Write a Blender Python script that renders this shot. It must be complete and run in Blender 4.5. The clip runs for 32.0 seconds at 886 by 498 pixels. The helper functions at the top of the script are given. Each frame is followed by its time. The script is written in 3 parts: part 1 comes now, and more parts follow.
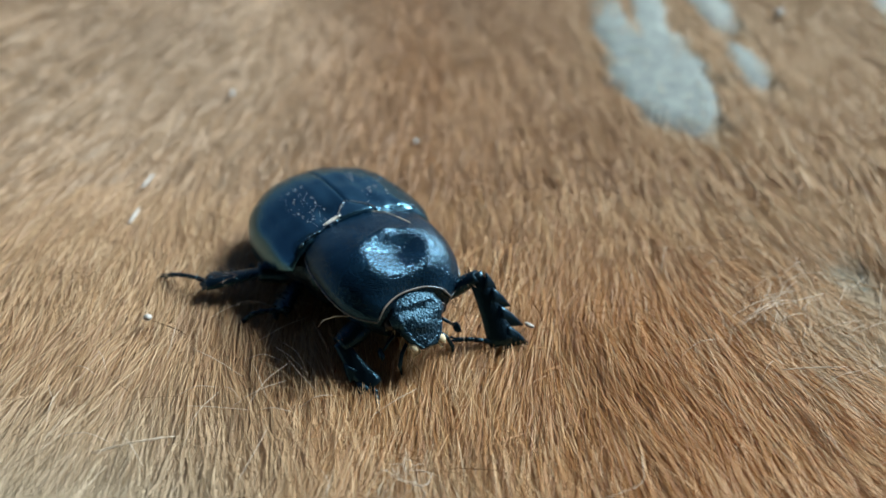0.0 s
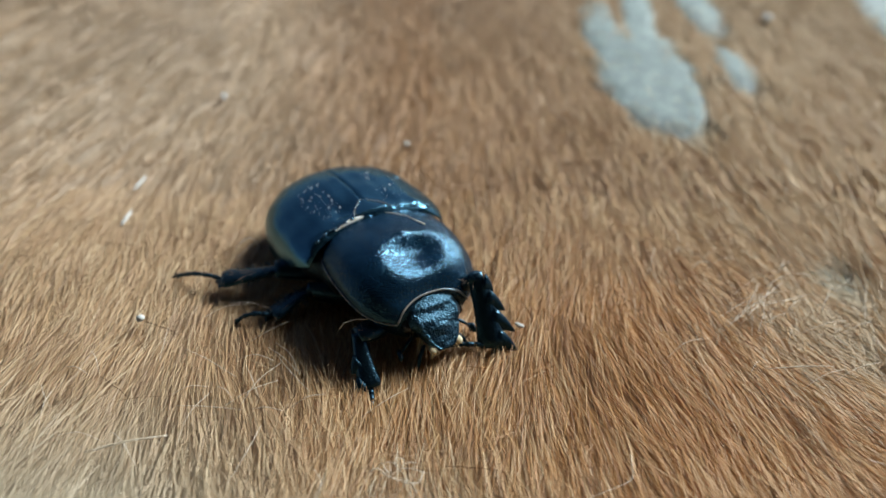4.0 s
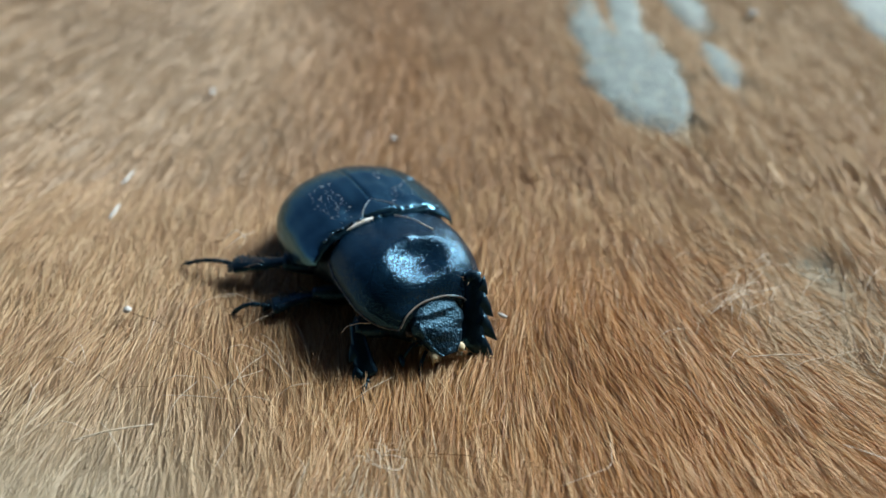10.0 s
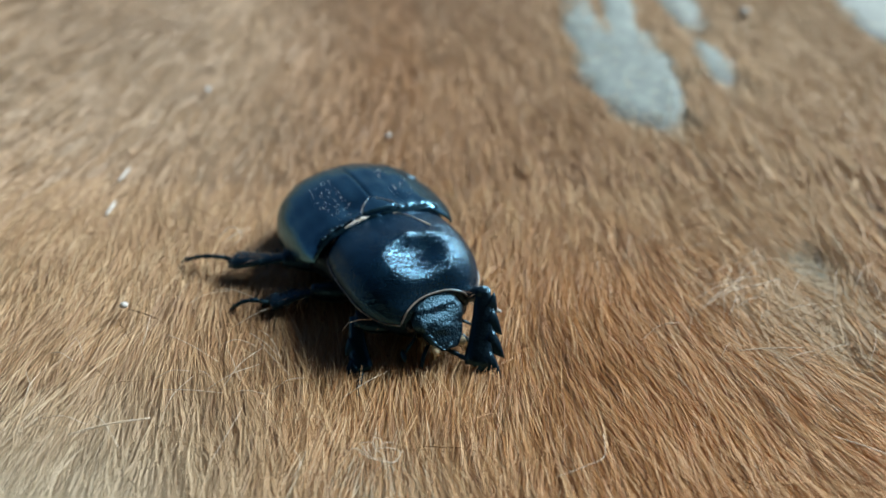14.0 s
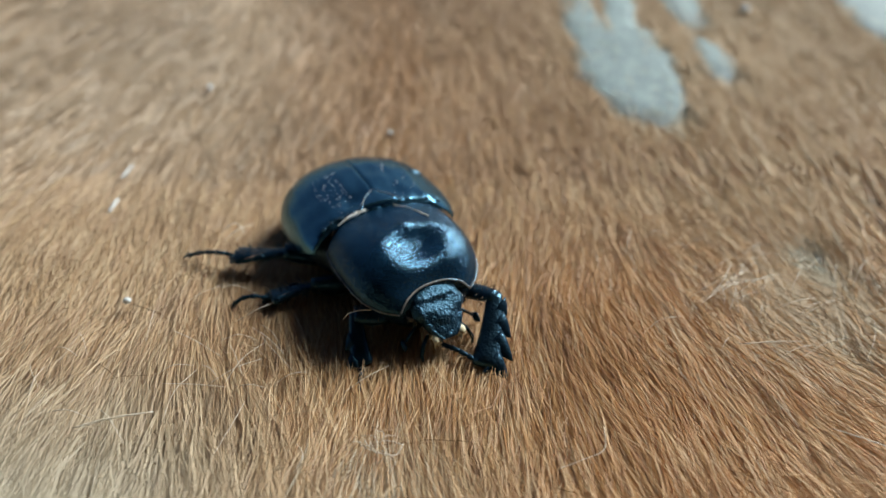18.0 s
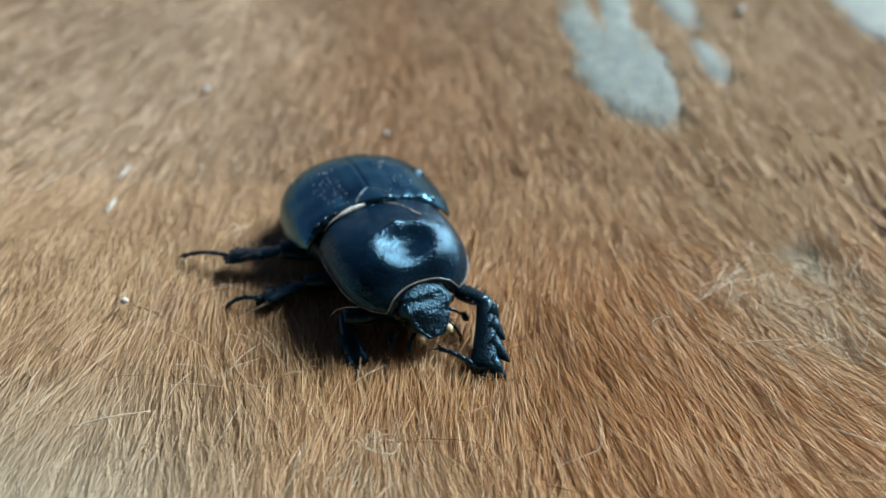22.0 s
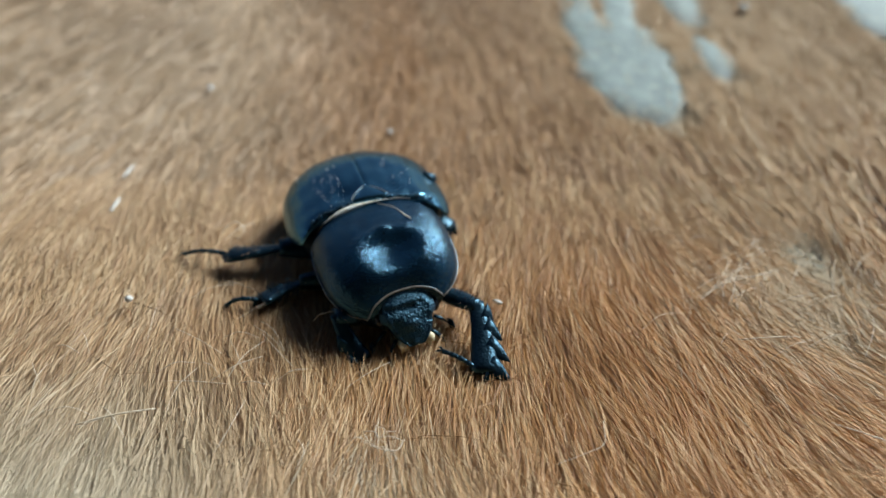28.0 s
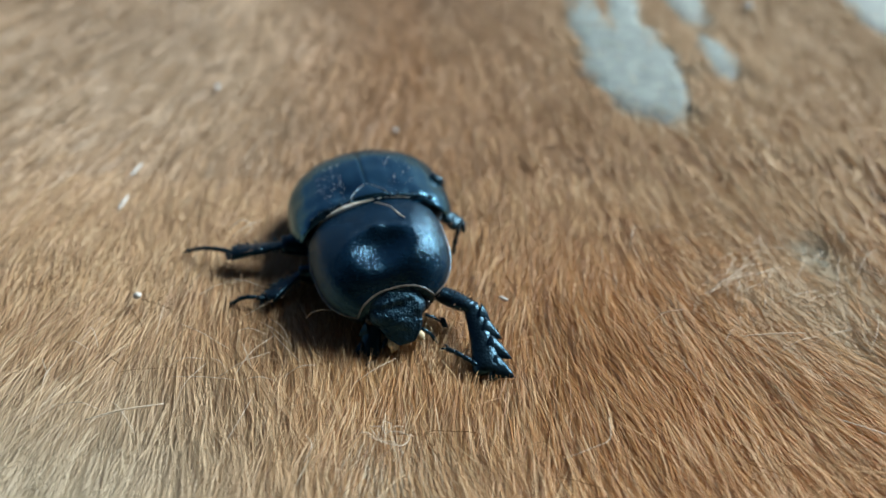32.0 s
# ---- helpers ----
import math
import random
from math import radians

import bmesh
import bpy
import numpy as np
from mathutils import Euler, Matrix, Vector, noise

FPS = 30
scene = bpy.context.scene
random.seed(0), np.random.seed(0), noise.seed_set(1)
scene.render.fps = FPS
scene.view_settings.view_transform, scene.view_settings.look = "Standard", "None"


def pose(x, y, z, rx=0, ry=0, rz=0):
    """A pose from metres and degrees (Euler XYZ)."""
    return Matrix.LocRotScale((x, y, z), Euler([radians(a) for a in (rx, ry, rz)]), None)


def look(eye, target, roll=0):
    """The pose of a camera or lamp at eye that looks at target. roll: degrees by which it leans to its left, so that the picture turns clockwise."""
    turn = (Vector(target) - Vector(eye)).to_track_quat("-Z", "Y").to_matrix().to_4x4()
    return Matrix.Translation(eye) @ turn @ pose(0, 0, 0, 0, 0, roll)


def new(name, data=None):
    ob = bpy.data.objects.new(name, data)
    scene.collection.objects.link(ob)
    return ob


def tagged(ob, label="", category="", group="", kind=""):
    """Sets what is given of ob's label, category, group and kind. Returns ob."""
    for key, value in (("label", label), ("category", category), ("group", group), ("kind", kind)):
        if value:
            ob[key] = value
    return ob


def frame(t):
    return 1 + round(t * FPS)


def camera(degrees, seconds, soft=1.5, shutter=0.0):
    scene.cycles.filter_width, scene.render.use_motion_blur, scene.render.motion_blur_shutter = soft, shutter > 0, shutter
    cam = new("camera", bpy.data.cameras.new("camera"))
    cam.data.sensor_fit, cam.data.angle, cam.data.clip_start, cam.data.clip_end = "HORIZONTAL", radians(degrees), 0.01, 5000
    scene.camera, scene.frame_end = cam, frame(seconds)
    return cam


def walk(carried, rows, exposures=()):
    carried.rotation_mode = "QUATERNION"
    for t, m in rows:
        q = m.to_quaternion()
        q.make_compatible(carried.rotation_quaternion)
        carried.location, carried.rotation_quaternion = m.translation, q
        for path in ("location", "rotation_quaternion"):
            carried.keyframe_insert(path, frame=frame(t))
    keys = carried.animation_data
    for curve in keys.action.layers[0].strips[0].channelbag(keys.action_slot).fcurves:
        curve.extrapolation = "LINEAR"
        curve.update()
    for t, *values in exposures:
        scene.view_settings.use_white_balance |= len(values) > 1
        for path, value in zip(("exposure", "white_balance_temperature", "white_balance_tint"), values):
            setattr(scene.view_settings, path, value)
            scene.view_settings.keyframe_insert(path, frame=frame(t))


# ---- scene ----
MM = 0.001

# ---------------------------------------------------------------- camera
cam = camera(55, 32.0, soft=1.5)
cam.data.dof.use_dof = True
cam.data.dof.focus_distance = 0.1005
cam.data.dof.aperture_fstop = 13.0

# seconds, eye x y z (m), yaw, pitch, roll (degrees)
PATH = [
    (0, -0.00005, 0.00001, 0.07803, -0.024, -40.389, 0.658),
    (1, -0.00002, -0.00032, 0.07806, -0.255, -40.222, 0.795),
    (2, 0.00001, -0.00061, 0.07820, -0.381, -40.155, 0.846),
    (3, -0.00008, -0.00077, 0.07827, -0.506, -40.103, 0.935),
    (3.5, -0.00022, -0.00094, 0.07828, -0.683, -40.078, 1.056),
    (5.5, 0.00075, -0.00143, 0.07857, -1.142, -39.998, 1.386),
    (6, 0.00103, -0.00160, 0.07840, -1.165, -39.927, 1.360),
    (7, 0.00130, -0.00178, 0.07838, -1.254, -40.004, 1.366),
    (8, 0.00144, -0.00218, 0.07846, -1.219, -40.049, 1.256),
    (9, 0.00152, -0.00243, 0.07846, -1.115, -40.081, 1.173),
    (10, 0.00152, -0.00272, 0.07844, -1.166, -40.114, 1.202),
    (11, 0.00159, -0.00294, 0.07844, -1.225, -40.172, 1.159),
    (12, 0.00169, -0.00328, 0.07827, -1.229, -40.107, 1.133),
    (13, 0.00170, -0.00343, 0.07838, -1.438, -40.134, 1.268),
    (14, 0.00164, -0.00377, 0.07844, -1.539, -40.075, 1.336),
    (14.5, 0.00177, -0.00410, 0.07828, -1.448, -39.964, 1.253),
    (16.5, 0.00157, -0.00446, 0.07820, -1.317, -39.994, 1.142),
    (17, 0.00165, -0.00455, 0.07821, -1.273, -40.027, 1.085),
    (18, 0.00177, -0.00464, 0.07834, -1.354, -40.078, 1.093),
    (19, 0.00183, -0.00473, 0.07832, -1.554, -40.075, 1.224),
    (20, 0.00185, -0.00496, 0.07837, -1.598, -39.976, 1.234),
    (21, 0.00182, -0.00512, 0.07848, -1.598, -40.004, 1.222),
    (22, 0.00179, -0.00512, 0.07844, -1.634, -39.957, 1.220),
    (23, 0.00183, -0.00511, 0.07830, -1.635, -39.911, 1.212),
    (24, 0.00182, -0.00517, 0.07826, -1.689, -39.871, 1.253),
    (25, 0.00183, -0.00510, 0.07837, -1.581, -39.948, 1.151),
    (25.5, 0.00185, -0.00514, 0.07836, -1.557, -39.932, 1.137),
    (27.5, 0.00180, -0.00542, 0.07806, -1.355, -39.878, 0.897),
    (28, 0.00190, -0.00546, 0.07822, -1.264, -39.934, 0.824),
    (29, 0.00189, -0.00568, 0.07831, -1.158, -39.931, 0.725),
    (30, 0.00165, -0.00590, 0.07835, -1.085, -39.897, 0.691),
    (31, 0.00167, -0.00607, 0.07821, -0.929, -39.889, 0.594),
    (32, 0.00161, -0.00631, 0.07824, -0.909, -39.862, 0.584),
]


def eye_pose(x, y, z, yaw, pitch, roll):
    """Camera pose from a yaw off +y, a pitch above the level and a roll."""
    return pose(x, y, z, 90 + pitch, 0, yaw) @ pose(0, 0, 0, 0, 0, roll)


walk(cam, [(t, eye_pose(*row)) for t, *row in PATH])

# ---------------------------------------------------------------- light
SUN_ELEV, SUN_AZ = 36.5, 48.0    # azimuth: degrees from +y towards +x
world = bpy.data.worlds.new("world")
scene.world = world
world.use_nodes = True
wn = world.node_tree.nodes
sky = wn.new("ShaderNodeTexSky")
sky.sky_type = "NISHITA"
sky.sun_disc = False
sky.dust_density = 0.3
sky.ozone_density = 2.5
sky.sun_elevation = radians(SUN_ELEV)
sky.sun_rotation = radians(SUN_AZ)
world.node_tree.links.new(sky.outputs[0], wn["Background"].inputs[0])
wn["Background"].inputs[1].default_value = 0.04

sun_data = bpy.data.lights.new("sun", "SUN")
sun_data.energy = 5.0
sun_data.angle = radians(25)
sun_data.color = (0.9, 0.96, 0.965)
sun = new("sun", sun_data)
az, el = radians(SUN_AZ), radians(SUN_ELEV)
sun_dir = Vector((math.sin(az) * math.cos(el), math.cos(az) * math.cos(el), math.sin(el)))
sun.matrix_world = look(tuple(sun_dir * 2), (0, 0, 0))
scene.view_settings.exposure = 0.4


# ---------------------------------------------------------------- materials
class Mat:
    """A short way to write node materials."""

    def __init__(self, name):
        self.m = bpy.data.materials.new(name)
        self.m.use_nodes = True
        self.t = self.m.node_tree
        self.b = self.t.nodes["Principled BSDF"]

    def node(self, kind, **values):
        n = self.t.nodes.new("ShaderNode" + kind)
        for key, value in values.items():
            if key in n.inputs:
                n.inputs[key].default_value = value
        return n

    def link(self, a, b):
        self.t.links.new(a, b)

    def set(self, **values):
        for key, value in values.items():
            self.b.inputs[key.replace("_", " ")].default_value = value
        return self

    def coords(self):
        return self.node("TexCoord").outputs["Object"]

    def noise(self, scale, detail=3.0, rough=0.55):
        n = self.node("TexNoise", Scale=scale, Detail=detail, Roughness=rough)
        self.link(self.coords(), n.inputs["Vector"])
        return n.outputs["Fac"]

    def cells(self, scale):
        n = self.node("TexVoronoi", Scale=scale)
        self.link(self.coords(), n.inputs["Vector"])
        return n.outputs["Distance"]

    def ramp(self, fac, stops):
        n = self.node("ValToRGB")
        e = n.color_ramp.elements
        while len(e) < len(stops):
            e.new(0.5)
        for k, (p, c) in enumerate(stops):
            e[k].position = p
            e[k].color = (*c, 1)
        self.link(fac, n.inputs[0])
        return n.outputs[0]

    def mix(self, fac, a, b):
        n = self.t.nodes.new("ShaderNodeMix")
        n.data_type = "RGBA"
        for sock, val in ((n.inputs[0], fac), (n.inputs[6], a), (n.inputs[7], b)):
            if isinstance(val, bpy.types.NodeSocket):
                self.link(val, sock)
            else:
                sock.default_value = val if isinstance(val, float) else (*val, 1)
        return n.outputs[2]

    def attr(self, name):
        n = self.t.nodes.new("ShaderNodeAttribute")
        n.attribute_name = name
        return n.outputs["Fac"]

    def bump(self, height, strength, distance):
        n = self.node("Bump", Strength=strength, Distance=distance)
        self.link(height, n.inputs["Height"])
        old = self.b.inputs["Normal"].links
        if old:
            self.link(old[0].from_socket, n.inputs["Normal"])
        self.link(n.outputs[0], self.b.inputs["Normal"])
        return self


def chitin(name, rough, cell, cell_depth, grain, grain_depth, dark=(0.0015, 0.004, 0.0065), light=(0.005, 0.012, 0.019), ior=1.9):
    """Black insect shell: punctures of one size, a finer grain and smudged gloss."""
    a = Mat(name)
    a.link(a.ramp(a.noise(420, 4), [(0.3, dark), (0.75, light)]), a.b.inputs["Base Color"])
    r = a.ramp(a.noise(900, 5, 0.65), [(0.3, (rough * 0.8,) * 3), (0.75, (rough * 1.35,) * 3)])
    a.link(r, a.b.inputs["Roughness"])
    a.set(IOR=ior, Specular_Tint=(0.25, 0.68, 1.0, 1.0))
    if cell_depth:
        a.bump(a.ramp(a.cells(cell), [(0.0, (0, 0, 0)), (0.7, (1, 1, 1))]), 1.0, cell_depth)
    if grain_depth:
        a.bump(a.noise(grain, 3), 1.0, grain_depth)
    return a.m


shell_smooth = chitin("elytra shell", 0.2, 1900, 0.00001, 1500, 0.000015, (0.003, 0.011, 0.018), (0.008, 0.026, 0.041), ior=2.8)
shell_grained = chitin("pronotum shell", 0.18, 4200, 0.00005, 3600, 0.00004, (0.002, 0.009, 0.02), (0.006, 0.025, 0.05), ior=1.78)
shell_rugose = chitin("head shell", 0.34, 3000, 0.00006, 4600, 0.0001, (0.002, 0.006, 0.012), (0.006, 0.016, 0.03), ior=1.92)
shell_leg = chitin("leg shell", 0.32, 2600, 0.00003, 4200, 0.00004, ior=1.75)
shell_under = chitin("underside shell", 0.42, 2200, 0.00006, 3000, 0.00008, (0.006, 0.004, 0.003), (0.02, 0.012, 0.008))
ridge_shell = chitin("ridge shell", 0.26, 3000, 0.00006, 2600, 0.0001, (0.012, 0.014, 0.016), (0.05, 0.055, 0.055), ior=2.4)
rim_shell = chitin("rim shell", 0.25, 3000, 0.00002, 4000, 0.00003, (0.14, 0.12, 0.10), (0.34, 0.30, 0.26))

a = Mat("collar membrane")
a.link(a.ramp(a.noise(1600, 4), [(0.3, (0.62, 0.56, 0.40)), (0.42, (0.80, 0.78, 0.68)), (0.6, (0.88, 0.90, 0.87))]), a.b.inputs["Base Color"])
a.set(Roughness=0.35).bump(a.noise(5000, 3), 1.0, 0.00012)
membrane = a.m

a = Mat("mouth brush hair")
a.link(a.ramp(a.noise(2500, 3), [(0.3, (0.6, 0.48, 0.24)), (0.7, (0.88, 0.82, 0.6))]), a.b.inputs["Base Color"])
a.set(Roughness=0.5)
brush_hair = a.m

a = Mat("leg bristle")
a.link(a.ramp(a.noise(1800, 2), [(0.3, (0.08, 0.045, 0.025)), (0.7, (0.32, 0.22, 0.14))]), a.b.inputs["Base Color"])
a.set(Roughness=0.4)
bristle_mat = a.m

a = Mat("eye")
a.link(a.ramp(a.noise(3000, 2), [(0.3, (0.003, 0.003, 0.004)), (0.7, (0.012, 0.012, 0.014))]), a.b.inputs["Base Color"])
a.set(Roughness=0.12).bump(a.cells(9000), 1.0, 0.00003)
eye_mat = a.m

a = Mat("lint")
a.link(a.ramp(a.noise(1500, 3), [(0.3, (0.5, 0.5, 0.47)), (0.7, (0.75, 0.76, 0.73))]), a.b.inputs["Base Color"])
a.set(Roughness=0.6).bump(a.noise(6000, 3), 1.0, 0.0001)
lint_mat = a.m

a = Mat("pale hair")
a.link(a.ramp(a.noise(1200, 3), [(0.3, (0.72, 0.58, 0.40)), (0.7, (0.92, 0.86, 0.74))]), a.b.inputs["Base Color"])
a.set(Roughness=0.42)
pale_hair = a.m

# skin under the fur: brown, with pale grey bare places
a = Mat("hide skin")
brown = a.ramp(a.noise(260, 6, 0.65), [(0.3, (0.075, 0.026, 0.009)), (0.7, (0.15, 0.06, 0.021))])
grey = a.ramp(a.noise(420, 6, 0.7), [(0.3, (0.15, 0.2, 0.197)), (0.5, (0.22, 0.285, 0.275)), (0.7, (0.37, 0.45, 0.42))])
a.link(a.mix(a.attr("pale"), brown, grey), a.b.inputs["Base Color"])
a.set(Roughness=0.55).bump(a.noise(900, 6, 0.7), 0.8, 0.0006)
skin_mat = a.m

# fur: every strand has its tone, and turns lighter to its tip
a = Mat("cow fur")
tone = a.ramp(a.attr("tone"), [(0.0, (0.098, 0.033, 0.010)), (0.25, (0.235, 0.084, 0.021)), (0.5, (0.38, 0.17, 0.05)),
                               (0.75, (0.50, 0.29, 0.112)), (1.0, (0.70, 0.53, 0.32))])
tip = a.mix(a.attr("along"), tone, a.mix(a.attr("warm"), (0.66, 0.405, 0.19), (0.76, 0.36, 0.12)))
body_c = a.mix(0.45, tone, tip)
a.link(a.mix(a.attr("pale"), body_c, (0.60, 0.52, 0.375)), a.b.inputs["Base Color"])
a.set(Roughness=0.5, IOR=1.4)
trans = a.node("BsdfTranslucent")
a.link(body_c, trans.inputs["Color"])
blend = a.node("MixShader", Fac=0.12)
a.link(a.b.outputs[0], blend.inputs[1])
a.link(trans.outputs[0], blend.inputs[2])
a.link(blend.outputs[0], a.t.nodes["Material Output"].inputs["Surface"])
fur_mat = a.m


# ---------------------------------------------------------------- mesh helpers (all sizes in mm)
def finish(name, bm, material, smooth=True):
    bmesh.ops.recalc_face_normals(bm, faces=bm.faces)
    for v in bm.verts:
        v.co *= MM
    me = bpy.data.meshes.new(name)
    bm.to_mesh(me)
    bm.free()
    if smooth:
        me.polygons.foreach_set("use_smooth", [True] * len(me.polygons))
    me.materials.append(material)
    return me


def part(name, bm, material, parent, label="", at=None):
    ob = new(name, finish(name, bm, material))
    ob.parent = parent
    if at is not None:
        ob.matrix_basis = at
    if label:
        tagged(ob, label=label)
    return ob


def spline(keys, y):
    """A soft curve through (y, value) keys."""
    ks = sorted(keys)
    xs, vs = np.array([k for k, _ in ks]), np.array([v for _, v in ks])
    slope = np.gradient(vs, xs)
    i = int(np.clip(np.searchsorted(xs, y) - 1, 0, len(xs) - 2))
    h = xs[i + 1] - xs[i]
    u = float(np.clip((y - xs[i]) / h, 0, 1))
    return float((1 + 2 * u) * (1 - u) ** 2 * vs[i] + u * (1 - u) ** 2 * h * slope[i] + u * u * (3 - 2 * u) * vs[i + 1] + u * u * (u - 1) * h * slope[i + 1])


def skin_rows(bm, rows, closed=True, caps=True):
    """Joins rows of points into a sheet or a closed tube."""
    vs = [[bm.verts.new(p) for p in row] for row in rows]
    n = len(vs[0])
    for r0, r1 in zip(vs, vs[1:]):
        for i in range(n if closed else n - 1):
            j = (i + 1) % n
            bm.faces.new((r0[i], r0[j], r1[j], r1[i]))
    if caps and closed:
        bm.faces.new(vs[0][::-1])
        bm.faces.new(vs[-1])
    return vs


def tube(bm, points, radii, sides=8, flat=1.0):
    """A tube along points; flat squeezes it in its second direction."""
    pts = [Vector(p) for p in points]
    rows = []
    up = Vector((0.13, 0.21, 0.97))
    for k, p in enumerate(pts):
        d = (pts[min(k + 1, len(pts) - 1)] - pts[max(k - 1, 0)]).normalized()
        s = d.cross(up).normalized()
        u = s.cross(d)
        r = radii[k] if isinstance(radii, (list, tuple)) else radii
        rows.append([p + (s * math.cos(q) + u * math.sin(q) * flat) * r for q in np.linspace(0, 2 * math.pi, sides, endpoint=False)])
    skin_rows(bm, rows)


def ball(bm, centre, size, seg=16):
    m = Matrix.Translation(centre) @ Matrix.Diagonal((*size, 1))
    bmesh.ops.create_uvsphere(bm, u_segments=seg, v_segments=max(6, seg * 2 // 3), radius=1, matrix=m)


# ---------------------------------------------------------------- the hide
def rolling(x, y):
    """Slow rise and fall of the hide, in mm."""
    return 0.7 * np.sin(x / 31 + 0.4) * np.cos(y / 27 - 0.7) + 0.35 * np.sin(x / 11.3 + y / 15.1)


SKIN_Z = -2.7
# bare places: centre x y, half-lengths, turn in degrees
BARE = [(44, 140, 6.6, 11.0, 4), (41, 153, 10.5, 11, 0), (35.5, 165, 4.6, 15, 8), (44, 177, 2.9, 20, -4), (35, 150, 5.2, 7, 0),
        (58.5, 181, 4.0, 14.5, 5), (59.5, 151.5, 2.9, 8.0, 5), (108, 180, 14, 24, 0), (38.0, 145, 5.0, 8, 0), (39.8, 135.5, 4.4, 5.5, 0),
        (56.2, 94, 3.3, 7.0, 10), (52.3, 78, 1.9, 5.4, -12)]


def wobble(x, y):
    return 0.1 * np.sin(x / 1.7 + 1.3 * np.sin(y / 2.9)) + 0.1 * np.sin(y / 2.1 + 1.7 * np.sin(x / 3.3)) + 0.09 * np.sin((x + y) / 0.9)


def bareness(x, y, grow=0.0):
    """Above 0 inside a bare place."""
    best = np.full(np.shape(x), -9.0)
    for cx, cy, rx, ry, turn in BARE:
        c, s = math.cos(radians(turn)), math.sin(radians(turn))
        u, v = (x - cx) * c + (y - cy) * s, -(x - cx) * s + (y - cy) * c
        best = np.maximum(best, 1 - np.sqrt((u / (rx + grow)) ** 2 + (v / (ry + grow)) ** 2))
    return best + wobble(x, y)


def hide_skin():
    nx = 300
    xs, ys = np.linspace(-240, 260, nx), np.linspace(-150, 350, nx)
    gx, gy = np.meshgrid(xs, ys)
    # the bare places lie nearly flush with the coat
    z = SKIN_Z + rolling(gx, gy) + 1.2 * np.clip(bareness(gx, gy, 0.8) * 3 + 0.5, 0, 1)
    co = np.stack([gx, gy, z], -1).reshape(-1, 3) * MM
    idx = np.arange(nx * nx).reshape(nx, nx)
    quads = np.stack([idx[:-1, :-1], idx[:-1, 1:], idx[1:, 1:], idx[1:, :-1]], -1).reshape(-1, 4).tolist()
    # the cut edge of the hide, down to the floor
    ring = np.concatenate([idx[0, :-1], idx[:-1, -1], idx[-1, :0:-1], idx[:0:-1, 0]])
    low = co[ring].copy()
    low[:, 2] = -5.4 * MM
    n0, m = nx * nx, len(ring)
    quads += [[int(ring[k]), n0 + k, n0 + (k + 1) % m, int(ring[(k + 1) % m])] for k in range(m)]
    co = np.concatenate([co, low])
    me = bpy.data.meshes.new("ground")
    me.from_pydata(co.tolist(), [], quads)
    me.polygons.foreach_set("use_smooth", [True] * len(me.polygons))
    pale = np.concatenate([np.clip(bareness(gx, gy, 1.6) * 4 + 0.7, 0, 1).ravel(), np.zeros(m)])
    me.attributes.new("pale", "FLOAT", "POINT").data.foreach_set("value", pale.astype(np.float32))
    me.materials.append(skin_mat)
    return tagged(new("ground", me), "brown cow hide with pale grey bare patches", "hide", kind="structure")


def hash01(a, b, k):
    v = np.sin(a * 12.9898 + b * 78.233 + k * 37.719) * 43758.5453
    return v - np.floor(v)


def lay(x, y):
    """The way the hair lies: turn from -y towards +x, in radians."""
    def ease(v, a, b):
        u = np.clip((v - a) / (b - a), 0, 1)
        return u * u * (3 - 2 * u)

    near = 1 - ease(y, 72, 92)
    far = ease(y, 88, 118)
    turn = 0.54 * ease(x, 2, 44) * near + 0.03 * ease(x, -4, 40) * far + 0.10 * ease(x, 6, 30) * (1 - near) * (1 - far)
    turn = turn - 0.36 * ease(-x, 18, 70) * ease(y, 70, 120) - 0.12 * ease(-x, 20, 46) * near
    swirl = 0.13 * np.sin(x / 17 + y / 23) + 0.10 * np.sin(x / 7.1 - y / 9.3) + 0.07 * np.sin(x / 3.7 + y / 11.0 + 2.0)
    return turn + swirl * (1 - 0.55 * far)


